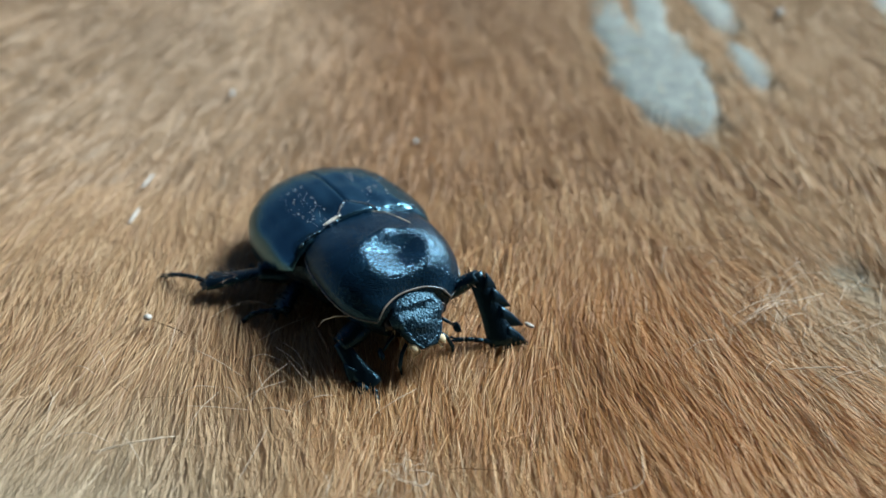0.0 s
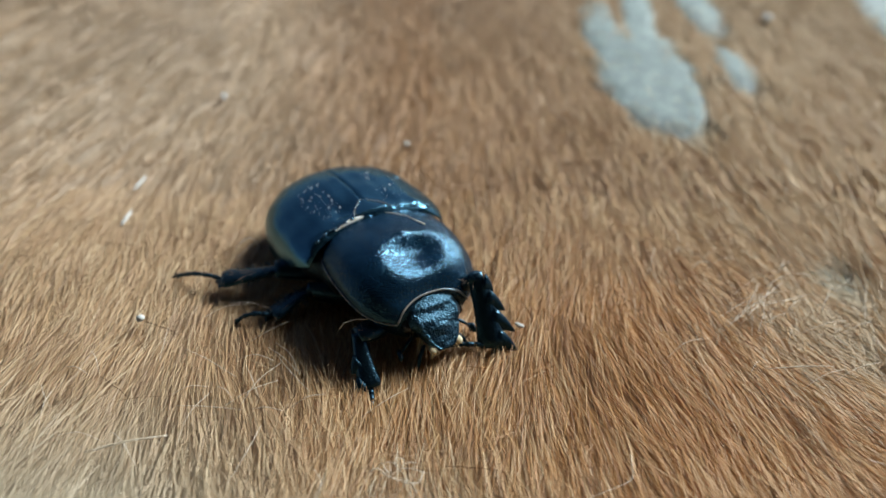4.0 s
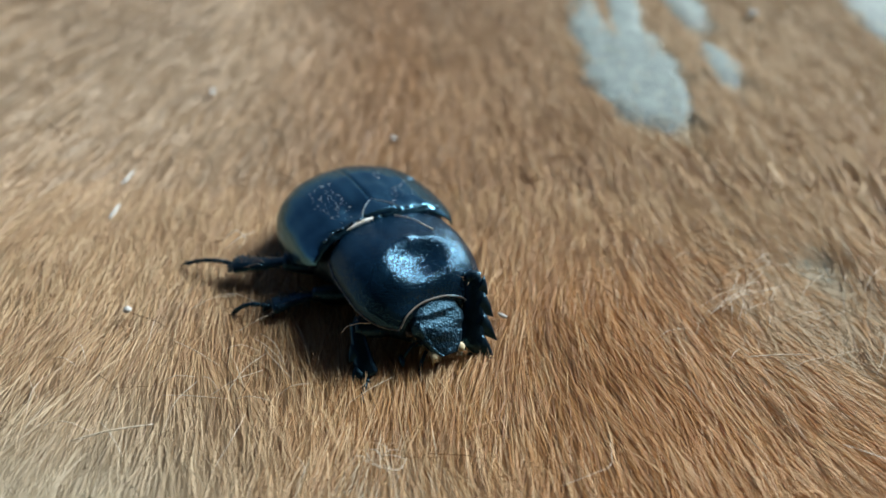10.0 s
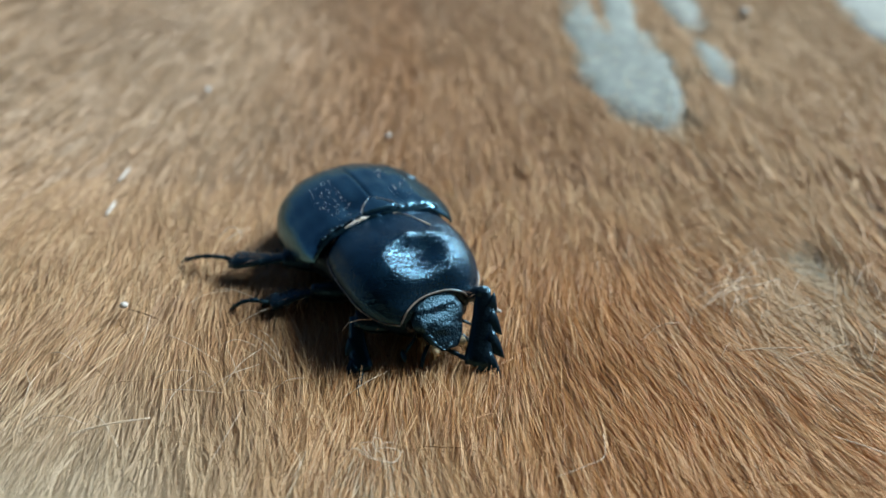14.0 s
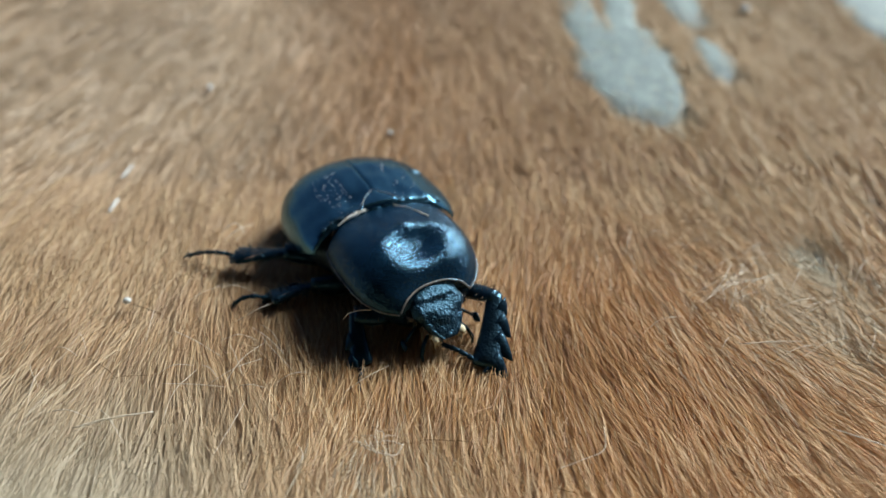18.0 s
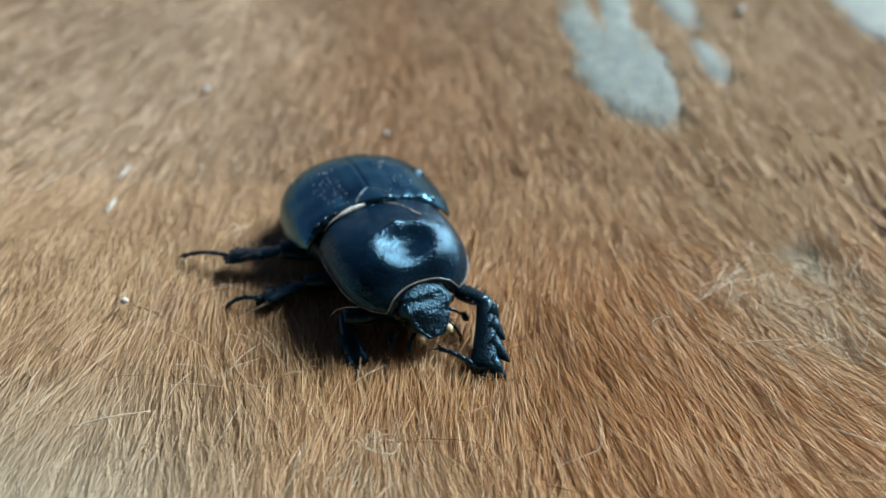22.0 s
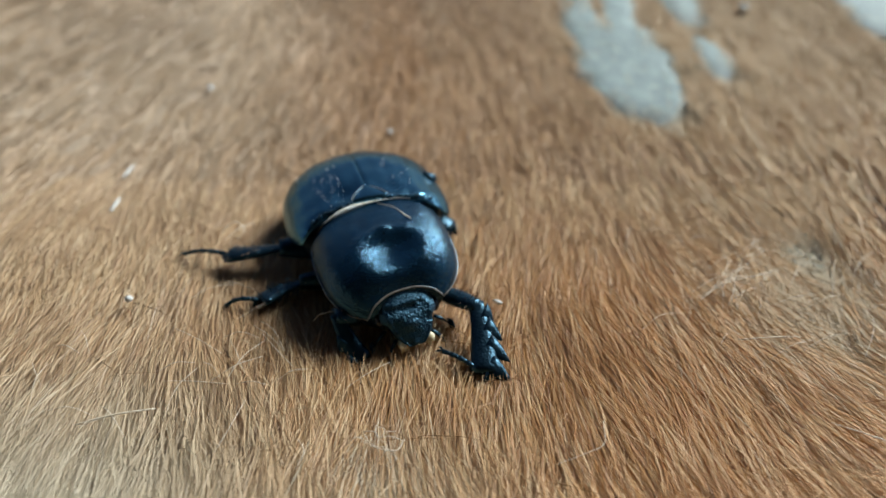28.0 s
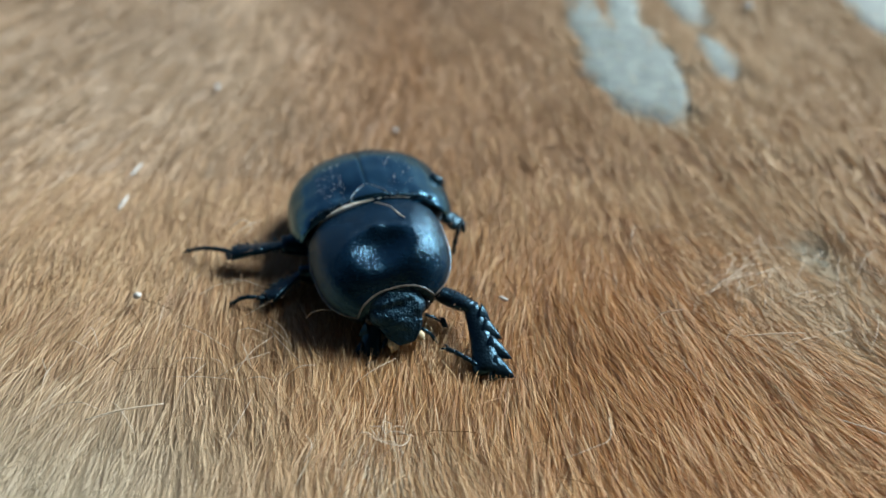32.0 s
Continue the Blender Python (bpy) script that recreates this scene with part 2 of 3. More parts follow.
def fur(name, area, count, length, width, cell, seed, label, hole=False, guard=0.0):
    rng = np.random.default_rng(seed)
    x0, x1, y0, y1 = area
    x, y = rng.uniform(x0, x1, count), rng.uniform(y0, y1, count)
    b = bareness(x, y, 1.1)
    keep = (b < 0) | (rng.random(count) < np.where(y < 110, 0.28, 0.05))
    if hole:
        hx, hy = np.abs(x - 2) - np.where(y > 112, 120, 58), np.abs(y - 127) - 86
        keep &= np.maximum(hx, hy) > 0
    x, y, b = x[keep], y[keep], b[keep]
    n = len(x)
    # tufts
    wx, wy = x + 0.5 * np.sin(y / 1.3), y * 0.55 + 0.5 * np.sin(x / 1.1)
    ci, cj = np.floor(wx / cell), np.floor(wy / cell)
    cx = (ci + 0.2 + 0.6 * hash01(ci, cj, 1)) * cell - 0.5 * np.sin(y / 1.3)
    flat = np.clip((y - 84 - 20 * np.clip((x + 5) / 20, 0, 1)) / 30, 0, 1)
    calm = 1 - 0.65 * flat
    theta = lay(x, y) + 0.40 * calm * (hash01(ci, cj, 2) - 0.5) + rng.normal(0, 0.11, n)
    stray = rng.random(n) < 0.012
    theta = theta + np.where(stray, rng.normal(0, 0.8, n), 0)
    messy = np.exp(-(((x - 52) / 14) ** 2 + ((y - 84) / 13) ** 2))
    curly = np.exp(-(((x + 3) / 3.6) ** 2 + ((y - 58) / 4.4) ** 2))
    theta = theta + (messy + 0.8 * curly) * rng.normal(0.0, 0.32, n)
    ell = length * (0.7 + 0.35 * (0.5 + calm * (hash01(ci, cj, 3) - 0.5)) + 0.25 * rng.random(n))
    ell = ell * np.clip(0.75 - b * 2.0, 0.75, 1.0)
    rise = 0.40 + 0.2 * (0.5 + calm * (hash01(ci, cj, 4) - 0.5)) + rng.normal(0, 0.05, n) + np.where(stray, 0.12, 0) + 0.14 * guard
    rise = rise * (1 - 0.5 * flat)
    fx, fy = np.sin(theta), -np.cos(theta)
    pull = calm * (cx - x) * (0.35 + 0.4 * hash01(ci, cj, 5))
    curl = rng.normal(0, 0.045, n) * ell
    # the undercoat is shorter, lower and darker than the hair over it
    under = rng.random(n) < 0.48 * (1 - guard)
    ell, rise = np.where(under, ell * 0.8, ell), np.where(under, rise * 0.8, rise)
    bend = rise * 0.62
    z0 = SKIN_Z + rolling(x, y)
    roll = rng.uniform(-0.9, 0.9, n)
    sx, sy, sz = np.cos(roll) * -fy, np.cos(roll) * fx, np.sin(roll)
    w = width * rng.uniform(0.6, 1.3, n)
    co = np.empty((n, 7, 3), np.float32)
    for k, (s, ws) in enumerate(((0.0, 0.9), (0.42, 1.0), (0.76, 0.7), (1.0, 0.0))):
        px = x + ell * s * fx * 0.96 + pull * s ** 1.2 + curl * s * s * -fy
        py = y + ell * s * fy * 0.96 + curl * s * s * fx
        pz = z0 + ell * (rise * s - bend * s * s)
        if k < 3:
            for side, j in ((-0.5, 2 * k), (0.5, 2 * k + 1)):
                co[:, j, 0] = px + side * w * ws * sx
                co[:, j, 1] = py + side * w * ws * sy
                co[:, j, 2] = pz + side * w * ws * sz
        else:
            co[:, 6, 0], co[:, 6, 1], co[:, 6, 2] = px, py, pz
    co *= MM
    base = (np.arange(n) * 7)[:, None]
    loops = (base + np.array([0, 1, 3, 2, 2, 3, 5, 4, 4, 5, 6])).ravel()
    starts = ((np.arange(n) * 11)[:, None] + np.array([0, 4, 8])).ravel()
    me = bpy.data.meshes.new(name)
    me.vertices.add(n * 7)
    me.vertices.foreach_set("co", co.ravel())
    me.loops.add(n * 11)
    me.loops.foreach_set("vertex_index", loops.astype(np.int32))
    me.polygons.add(n * 3)
    me.polygons.foreach_set("loop_start", starts.astype(np.int32))
    me.update(calc_edges=True)
    # colour of each strand: its own chance, its tuft, and broad shifts with x and y
    area_tone = 0.08 * np.sin(x / 23 + 1.0) * np.sin(y / 19) + np.clip((x - 20) / 32, 0, 1) * 0.30 - np.clip((y - 92) / 40, 0, 1) * np.clip((8 - x) / 30, 0, 1) * 0.14 - np.clip((-x - 15) / 40, 0, 1) * 0.06 + np.clip((y - 95) / 60, 0, 1) * (0.04 + np.clip(x / 60, 0, 1) * 0.34)
    tone = 0.33 + 0.34 * guard - 0.14 * np.clip((y - 84) / 34, 0, 1) + area_tone + (0.40 - 0.24 * flat) * (hash01(ci, cj, 6) - 0.5) + rng.normal(0, 0.25, n) * (1 - 0.4 * flat) + np.where(under, -0.24, 0.15) * np.where(x < -10, 0.75, 1.0) * calm
    blond = rng.random(n) < 0.06 + 0.3 * np.clip((-x - 16) / 14, 0, 1) * np.clip((66 - y) / 8, 0, 1) + 0.06 * np.clip(-x / 40, 0, 1) + 0.25 * messy
    tone = np.clip(np.where(blond, tone + 0.38, tone), 0, 1)
    pale = np.where(b > 0, np.where(y < 110, 0.6, 0.9), 0) + 0.75 * (rng.random(n) < messy * 0.85) + 0.75 * (rng.random(n) < curly * 0.5) + np.clip(b + 0.1, 0, 0.1) * 4 + np.clip((y - 90) / 90, 0, 1) * np.where(x > 0, 0.2, 0.04) + np.clip((-x - 7) / 26, 0, 1) * (0.26 + 0.74 * np.clip((76 - y) / 20, 0, 1)) + 0.22 * np.clip((68 - y) / 12, 0, 1) * np.exp(-((x + 2) / 13) ** 2) + 0.1 * np.clip((y - 80) / 35, 0, 1) + 0.12 * np.clip((y - 88) / 20, 0, 1) * np.clip((x - 10) / 25, 0, 1)
    along = np.array([0, 0, 0.42, 0.42, 0.76, 0.76, 1.0])
    for key, values in (("tone", np.repeat(tone, 7)), ("pale", np.repeat(np.clip(pale, 0, 1), 7)), ("along", np.tile(along, n)), ("warm", np.repeat(np.clip((x - 4) / 24, 0, 1) * np.clip((108 - y) / 20, 0, 1), 7))):
        me.attributes.new(key, "FLOAT", "POINT").data.foreach_set("value", values.astype(np.float32))
    me.materials.append(fur_mat)
    return tagged(new(name, me), label, "fur", kind="stuff")


hide_skin()
fur("fur", (-64, 68, 36, 112), 240000, 12.0, 0.088, 1.5, 11, "short glossy red-brown cow hair lying in tufts")
fur("fur", (-64, 68, 36, 112), 45000, 11.0, 0.085, 1.0, 14, "longer pale-tipped cow guard hairs standing over the coat", guard=1.0)
fur("fur", (-124, 130, 112, 218), 190000, 12.5, 0.19, 2.0, 12, "short red-brown cow hair around pale bare patches")
fur("fur", (-240, 260, -150, 350), 60000, 12, 0.55, 4.0, 13, "coarse outlying red-brown cow hair", hole=True)


# ---------------------------------------------------------------- the plain surroundings, added out of view to close the place
a = Mat("grey concrete")
a.link(a.ramp(a.noise(9, 6), [(0.3, (0.16, 0.155, 0.15)), (0.7, (0.27, 0.265, 0.255))]), a.b.inputs["Base Color"])
a.set(Roughness=0.8).bump(a.noise(160, 4), 0.5, 0.002)
concrete = a.m
a = Mat("dark matte")
a.link(a.ramp(a.noise(6, 6), [(0.3, (0.02, 0.019, 0.018)), (0.7, (0.04, 0.038, 0.036))]), a.b.inputs["Base Color"])
a.set(Roughness=0.85).bump(a.noise(120, 4), 0.5, 0.002)
dark_matte = a.m


def slab(name, x0, x1, y0, y1, z0, z1, material, label):
    bm = bmesh.new()
    m = Matrix.Translation(((x0 + x1) / 2, (y0 + y1) / 2, (z0 + z1) / 2)) @ Matrix.Diagonal((x1 - x0, y1 - y0, z1 - z0, 1))
    bmesh.ops.create_cube(bm, size=1, matrix=m)
    bmesh.ops.bevel(bm, geom=bm.edges[:], offset=6, segments=2, affect="EDGES")
    return tagged(new(name, finish(name, bm, material, smooth=False)), label, kind="structure")


slab("floor", -700, 700, -420, 900, -60, -5.5, concrete, "plain grey concrete floor under the hide")
# unseen wall, added dark so the shell mirrors black towards the camera
slab("wall_south", -700, 700, -400, -300, -5.5, 500, dark_matte, "plain dark wall added out of view behind the camera")
# no roof is known: added to cut sky fill, deepening shadows and shell reflections
slab("sky_blocker", -700, 700, -400, 170, 503, 560, dark_matte, "plain dark slab added overhead out of view to block sky light")


# ---------------------------------------------------------------- loose bits on the fur
def lint(x, y, z, sx, sy, turn, label):
    bm = bmesh.new()
    bmesh.ops.create_icosphere(bm, subdivisions=2, radius=1)
    for v in bm.verts:
        v.co *= 1 + 0.22 * noise.noise(v.co * 2.1 + Vector((x, y, 0)))
        v.co = Vector((v.co.x * sx, v.co.y * sy, v.co.z * min(sx, sy) * 0.8))
    ob = new("lint_speck", finish("lint_speck", bm, lint_mat))
    ob.matrix_basis = pose(x * MM, y * MM, z * MM, 0, 0, turn)
    return tagged(ob, label, "lint")


lint(-36.9, 75.4, 2.1, 0.55, 0.5, 20, "tiny round white lint speck caught on fur")
lint(11.0, 75.8, 1.1, 0.75, 0.3, -35, "small elongated white flake lying on fur")
lint(-46.2, 107.6, -0.3, 0.28, 2.1, -14, "narrow white flake lying on blurred fur")
lint(-45.7, 98.5, -0.1, 0.3, 1.9, -8, "short white flake lying on blurred fur")
lint(-38.5, 135.3, -0.6, 0.5, 1.0, 10, "pale grey lint flake on distant fur")
lint(-4.8, 120.2, -0.6, 0.5, 0.6, 0, "small pale lint crumb on distant fur")
lint(71.0, 171, -0.4, 1.3, 1.0, 30, "pale lint crumb beside bare patch")


def loose_hair(points, radius, label):
    bm = bmesh.new()
    pts = []
    for k in range(13):
        s = k / 12 * (len(points) - 1)
        pts.append([spline([(i, p[c]) for i, p in enumerate(points)], s) for c in range(3)])
    cx, cy, cz = pts[6]
    cz += float(rolling(cx, cy))
    pts = [(p[0] - cx, p[1] - cy, p[2] - pts[6][2]) for p in pts]
    tube(bm, pts, [radius * (0.5 + 0.5 * math.sin(math.pi * (0.1 + 0.8 * k / 12))) for k in range(13)], 6)
    ob = new("loose_hair", finish("loose_hair", bm, pale_hair))
    ob.matrix_basis = pose(cx * MM, cy * MM, cz * MM)
    return tagged(ob, label, "hair")


loose_hair([(-37.2, 54.7, 2.3), (-33.2, 55.8, 2.7), (-28.9, 57.0, 2.3)], 0.085, "long straight blond hair lying across the fur")
loose_hair([(-35.0, 57.4, 2.2), (-33.4, 55.8, 2.6), (-31.2, 52.9, 2.0)], 0.05, "short white hair crossing a longer blond one")
loose_hair([(40.2, 67.6, 2.3), (44.2, 67.9, 2.4), (48.2, 68.1, 2.3)], 0.055, "straight pale hair lying across the fur")
loose_hair([(36.5, 77, 1.6), (40, 79.2, 2.2), (45, 81.6, 1.9)], 0.035, "bent pale hair in a loose tuft")
loose_hair([(38, 76.4, 1.5), (43, 80.2, 2.2), (47.5, 84.4, 1.7)], 0.035, "bent pale hair in a loose tuft")
loose_hair([(37, 75.6, 1.5), (42, 78.6, 2.2), (49, 81.2, 1.8)], 0.035, "curved pale hair beside a bare spot")
loose_hair([(-5.4, 54.4, 1.2), (-4.0, 52.0, 2.0), (-1.6, 51.4, 2.0), (-0.8, 53.4, 1.4)], 0.05, "short curled white hair on the fur")
loose_hair([(-12.4, 49.6, 1.0), (-11.6, 51.4, 1.8), (-12.6, 53.4, 1.3)], 0.045, "short curled white hair on the fur")
loose_hair([(-30, 76.5, 0.4), (-27, 78.4, 1.0), (-24, 79.5, 0.6)], 0.035, "short pale hair lying on the fur")
loose_hair([(15.6, 49.6, 2.0), (19.0, 50.8, 2.4), (21.2, 52.2, 2.2), (21.6, 55.4, 2.0)], 0.035, "bent blond hair lying over the red-brown fur")
loose_hair([(47.0, 54.6, 2.0), (50.0, 52.9, 2.3), (53.5, 51.2, 2.2)], 0.06, "straight pale hair lying across the fur")
loose_hair([(-28.0, 90.6, 0.9), (-26.2, 92.0, 1.7), (-24.6, 90.6, 1.4), (-25.4, 88.8, 0.9)], 0.07, "curled white hair on the fur beside the beetle")
loose_hair([(-27.2, 88.8, 0.9), (-25.4, 90.6, 1.6), (-23.6, 92.6, 1.0)], 0.06, "curled white hair on the fur beside the beetle")


rng = random.Random(9)
for k in range(76):
    if k >= 64:
        x, y, way = rng.gauss(-20, 4.0), rng.gauss(66, 3.0), rng.uniform(-0.4, 2.6)
    elif k >= 38:
        x, y, way = rng.gauss(46, 6.5), rng.gauss(82, 6), rng.uniform(0.2, 1.3)
    elif k >= 26:
        x, y, way = rng.gauss(-2.8, 2.2), rng.gauss(53.2, 1.5), rng.uniform(0, 3.1)
    elif k < 14:
        x, y, way = rng.uniform(-46, -2), rng.uniform(50, 82), rng.uniform(-0.5, 2.4)
    else:
        x, y, way = rng.uniform(30, 58), rng.uniform(66, 96), rng.uniform(-0.2, 1.6)
    half, bow = (rng.uniform(1.6, 4.2), rng.uniform(-0.4, 0.4)) if k < 26 or k >= 38 else (rng.uniform(0.8, 1.8), rng.uniform(-2.5, 2.5))
    dx, dy = math.cos(way) * half, math.sin(way) * half
    up = 0.7 if k >= 64 else 1.5 if k >= 26 else 0.6
    ob = loose_hair([(x - dx, y - dy, 0.1 + up), (x - dy * bow * 0.3, y + dx * bow * 0.3, 1.0 + up), (x + dx, y + dy, 0.4 + up)], 0.034 if 26 <= k < 38 else 0.032, "short stray blond hair lying across the fur")
    tagged(ob, group="stray hairs on the fur")


# ---------------------------------------------------------------- the beetle (mm; +y ahead, z up; its zero is the waist at fur level)
beetle = tagged(new("beetle"), "glossy black horned beetle walking on brown cow fur", "beetle")

ELY_W = [(-22.8, 0.3), (-22.3, 3.0), (-21.0, 5.9), (-18.5, 8.6), (-15, 10.3), (-11, 10.8), (-7, 10.75), (-4.5, 10.3), (-3.4, 9.9), (-2.6, 9.4)]
ELY_WIDE = 1.07
ELY_T = [(-22.8, 4.3), (-22.0, 5.7), (-20, 7.5), (-17, 9.0), (-13, 10.0), (-9, 10.4), (-6.5, 10.5), (-5, 10.5), (-4.0, 10.4), (-3.2, 10.15), (-2.6, 9.7)]
ELY_E = [(-22.8, 4.0), (-18, 3.4), (-10, 3.5), (-5, 4.6), (-1, 6.0)]


def elytron_relief(x, y, side):
    """Seam, shoulder, ribs, the hollow beside the shield plate and shallow dents."""
    z = -0.09 * math.exp(-((x / 0.2) ** 2))
    z += 0.25 * math.exp(-(((x - 7.2) / 1.6) ** 2 + ((y + 4.5) / 2.2) ** 2))
    z -= (0.75 if side > 0 else 0.25) * math.exp(-(((x - 3.1) / 1.7) ** 2 + ((y + 6.4) / 1.5) ** 2))
    z += 0.05 * math.sin(x * 3.1) * math.exp(-((y + 11) / 8) ** 2)
    z += 0.16 * noise.noise(Vector((side * x * 0.33, y * 0.3, 4.1)))
    base = math.exp(-((y + 3.2) / 0.9) ** 2)
    return z + base * (0.2 * noise.noise(Vector((side * x * 1.3, y * 1.1, 1.7))) + 0.3 * noise.noise(Vector((side * x * 2.6, y * 1.6, 8.7))))


def elytron(side):
    rows = []
    for y in list(np.linspace(-2.6, -19, 40)) + list(np.linspace(-19.4, -22.75, 16)):
        w, top, low = spline(ELY_W, y) * ELY_WIDE, spline(ELY_T, y), spline(ELY_E, y)
        row = []
        for q in [0, 0.006, 0.012, 0.02, *np.linspace(0.035, 1, 30)]:
            ang = q * radians(102 - 18 * min(1, max(0, (y + 11) / 8)))
            x = w * math.copysign(abs(math.sin(ang)) ** 0.97, math.sin(ang))
            z = low + (top - low) * math.copysign(abs(math.cos(ang)) ** 0.92, math.cos(ang))
            z += elytron_relief(x, y, side)
            row.append((side * (x + 0.006), y - 1.0 * (1 - min(1, (x / w) ** 2)) * max(0.0, 1 - (-2.6 - y) / 3), z))
        rows.append(row)
    bm = bmesh.new()
    skin_rows(bm, rows, closed=False, caps=False)
    bmesh.ops.recalc_face_normals(bm, faces=bm.faces)
    bmesh.ops.solidify(bm, geom=bm.faces[:], thickness=0.22)
    cover = part("elytron", bm, shell_smooth, beetle, "smooth glossy black wing cover")
    # small pale specks in rows along the fine pits
    rng = random.Random(21 + side)
    bm = bmesh.new()
    for k in range(120 if side > 0 else 60):
        q, row = rng.random(), rng.randrange(4)
        y = -5.2 - 9.5 * q + rng.uniform(-0.5, 0.5)
        x = 2.3 + 1.0 * row + rng.uniform(-0.35, 0.35) + 1.2 * math.sin(q * 2.6)
        w, top, low = spline(ELY_W, y) * ELY_WIDE, spline(ELY_T, y), spline(ELY_E, y)
        ang = math.asin(min(1, (x / w)) ** (1 / 0.97))
        z = low + (top - low) * math.cos(ang) ** 0.92
        z += elytron_relief(x, y, side)
        r = 0.02 + 0.085 * rng.random() ** 3
        ball(bm, (side * (x + 0.006), y, z + 0.01), (r, r * rng.uniform(0.8, 1.6), 0.035), 6)
    tagged(part("pit_specks", bm, lint_mat, cover, "pale specks in rows of pits"), kind="stuff")
    # crumpled raised edge along the base of the cover
    bm = bmesh.new()
    line, thick = [], []
    for k in range(60):
        x = 2.3 + 6.1 * k / 59
        y = -3.55 - 0.75 * (1 - (x / 9.3) ** 2) + 0.14 * noise.noise(Vector((x * 2.3, side, 0)))
        w, top, low = spline(ELY_W, y) * ELY_WIDE, spline(ELY_T, y), spline(ELY_E, y)
        ang = math.asin(min(1, (x / w)) ** (1 / 0.97))
        z = low + (top - low) * math.cos(ang) ** 0.92 + elytron_relief(x, y, side)
        line.append((side * x, y, z + 0.06))
        thick.append(max(0.04, 0.10 + 0.22 * noise.noise(Vector((x * 1.9, side * 3.0, 5.0)))))
    tube(bm, line, thick, 8, 0.8)
    part("base_ridge", bm, ridge_shell, cover, "crumpled shiny ridge along the base")
    return cover


elytron(1)
elytron(-1)

bm = bmesh.new()
rows = []
for y in np.linspace(0.5, -22.2, 26):
    w, top, low = spline(ELY_W, y) - 0.6, spline(ELY_T, y) - 0.8, -1.3 + 1.6 * ((y + 10) / 12) ** 4
    w, mid = max(w, 0.4), spline(ELY_E, y)
    rows.append([(w * math.cos(q), y, mid + (max(top - mid, 0.1) if math.sin(q) > 0 else mid - low) * math.sin(q)) for q in np.linspace(0, 2 * math.pi, 28, endpoint=False)])
skin_rows(bm, rows)
part("abdomen", bm, shell_under, beetle, "dark brown-black hairy underside")

bm = bmesh.new()
rows = []
for q in np.linspace(0, 1, 10):
    y = -4.0 - 3.4 * q
    w = 2.5 * (1 - q ** 1.6) + 0.06
    rows.append([(w * s, y, spline(ELY_T, y) + 0.06 + 0.22 * (1 - s * s) - 0.2 * q - (0.5 if q == 0 else 0)) for s in np.linspace(-1, 1, 13)])
skin_rows(bm, rows, closed=False, caps=False)
bmesh.ops.recalc_face_normals(bm, faces=bm.faces)
bmesh.ops.solidify(bm, geom=bm.faces[:], thickness=0.25)
plate = part("scutellum", bm, shell_smooth, beetle, "small black shield plate between the wing covers")
bm = bmesh.new()
line = []
for q in list(np.linspace(0.08, 1, 12)) + list(np.linspace(1, 0.08, 12))[1:]:
    y = -4.0 - 3.4 * q
    w = 2.5 * (1 - q ** 1.6) + 0.06
    line.append((w if len(line) < 12 else -w, y, spline(ELY_T, y) + 0.16 - 0.2 * q))
tube(bm, line, 0.06, 6)
part("plate_edge", bm, rim_shell, plate, "thin pale edge of the shield plate")

# pronotum
PRO_W = [(-3.2, 8.2), (-2.4, 9.0), (-0.5, 9.6), (2, 9.8), (4, 9.7), (6.5, 9.3), (8.5, 8.4), (10, 7.0), (11, 5.4)]
PRO_T = [(-3.2, 9.9), (-1, 10.4), (2, 10.7), (5, 10.4), (7.5, 9.5), (9.4, 8.2), (11, 6.6)]
PRO_R = [(-3.2, 6.9), (4, 6.2), (11, 4.6)]


def pronotum_point(y, ang):
    w, top, rim = spline(PRO_W, y) * 0.92, spline(PRO_T, y), spline(PRO_R, y)
    c, s = math.cos(ang), math.sin(ang)
    x = w * math.copysign(abs(s) ** 0.9, s)
    if c >= 0:
        z = rim + (top - rim) * c ** 0.82
    else:
        x *= 1 - 0.36 * abs(c)
        z = rim - (rim + 0.4) * abs(c) ** 0.8
    u = (x / w) ** 2
    front, rear = max(0.0, (y - 7.5) / 3.5), max(0.0, (-y - 0.5) / 2.7)
    yy = y - 1.3 * (1 - u) * front ** 1.5 - 0.7 * (1 - u) * rear
    if c > 0:
        # pit with a raised lip, and a knob behind it
        d = yy - 4.9
        r = math.hypot((x + 0.45) / 3.0, d / (1.5 if d < 0 else 3.3))
        z -= 1.2 * math.exp(-(r ** 2.2))
        z += 0.26 * math.exp(-(((r - 1.5) / 0.5) ** 2))
        z += 0.42 * math.exp(-(((x + 0.3) / 0.75) ** 2 + ((yy - 2.3) / 0.7) ** 2))
        z -= 0.25 * math.exp(-(((abs(x) - w * 0.93) / (0.07 * w)) ** 2))
    return Vector((x, yy, z))


bm = bmesh.new()
angles = list(np.linspace(-math.pi / 2, math.pi / 2, 60)) + list(np.linspace(math.pi / 2, 1.5 * math.pi, 20))[1:-1]
skin_rows(bm, [[pronotum_point(y, q) for q in angles] for y in np.linspace(-3.2, 11, 48)])
pronotum = part("pronotum", bm, shell_grained, beetle, "finely punctured glossy black neck shield with a shallow pit")

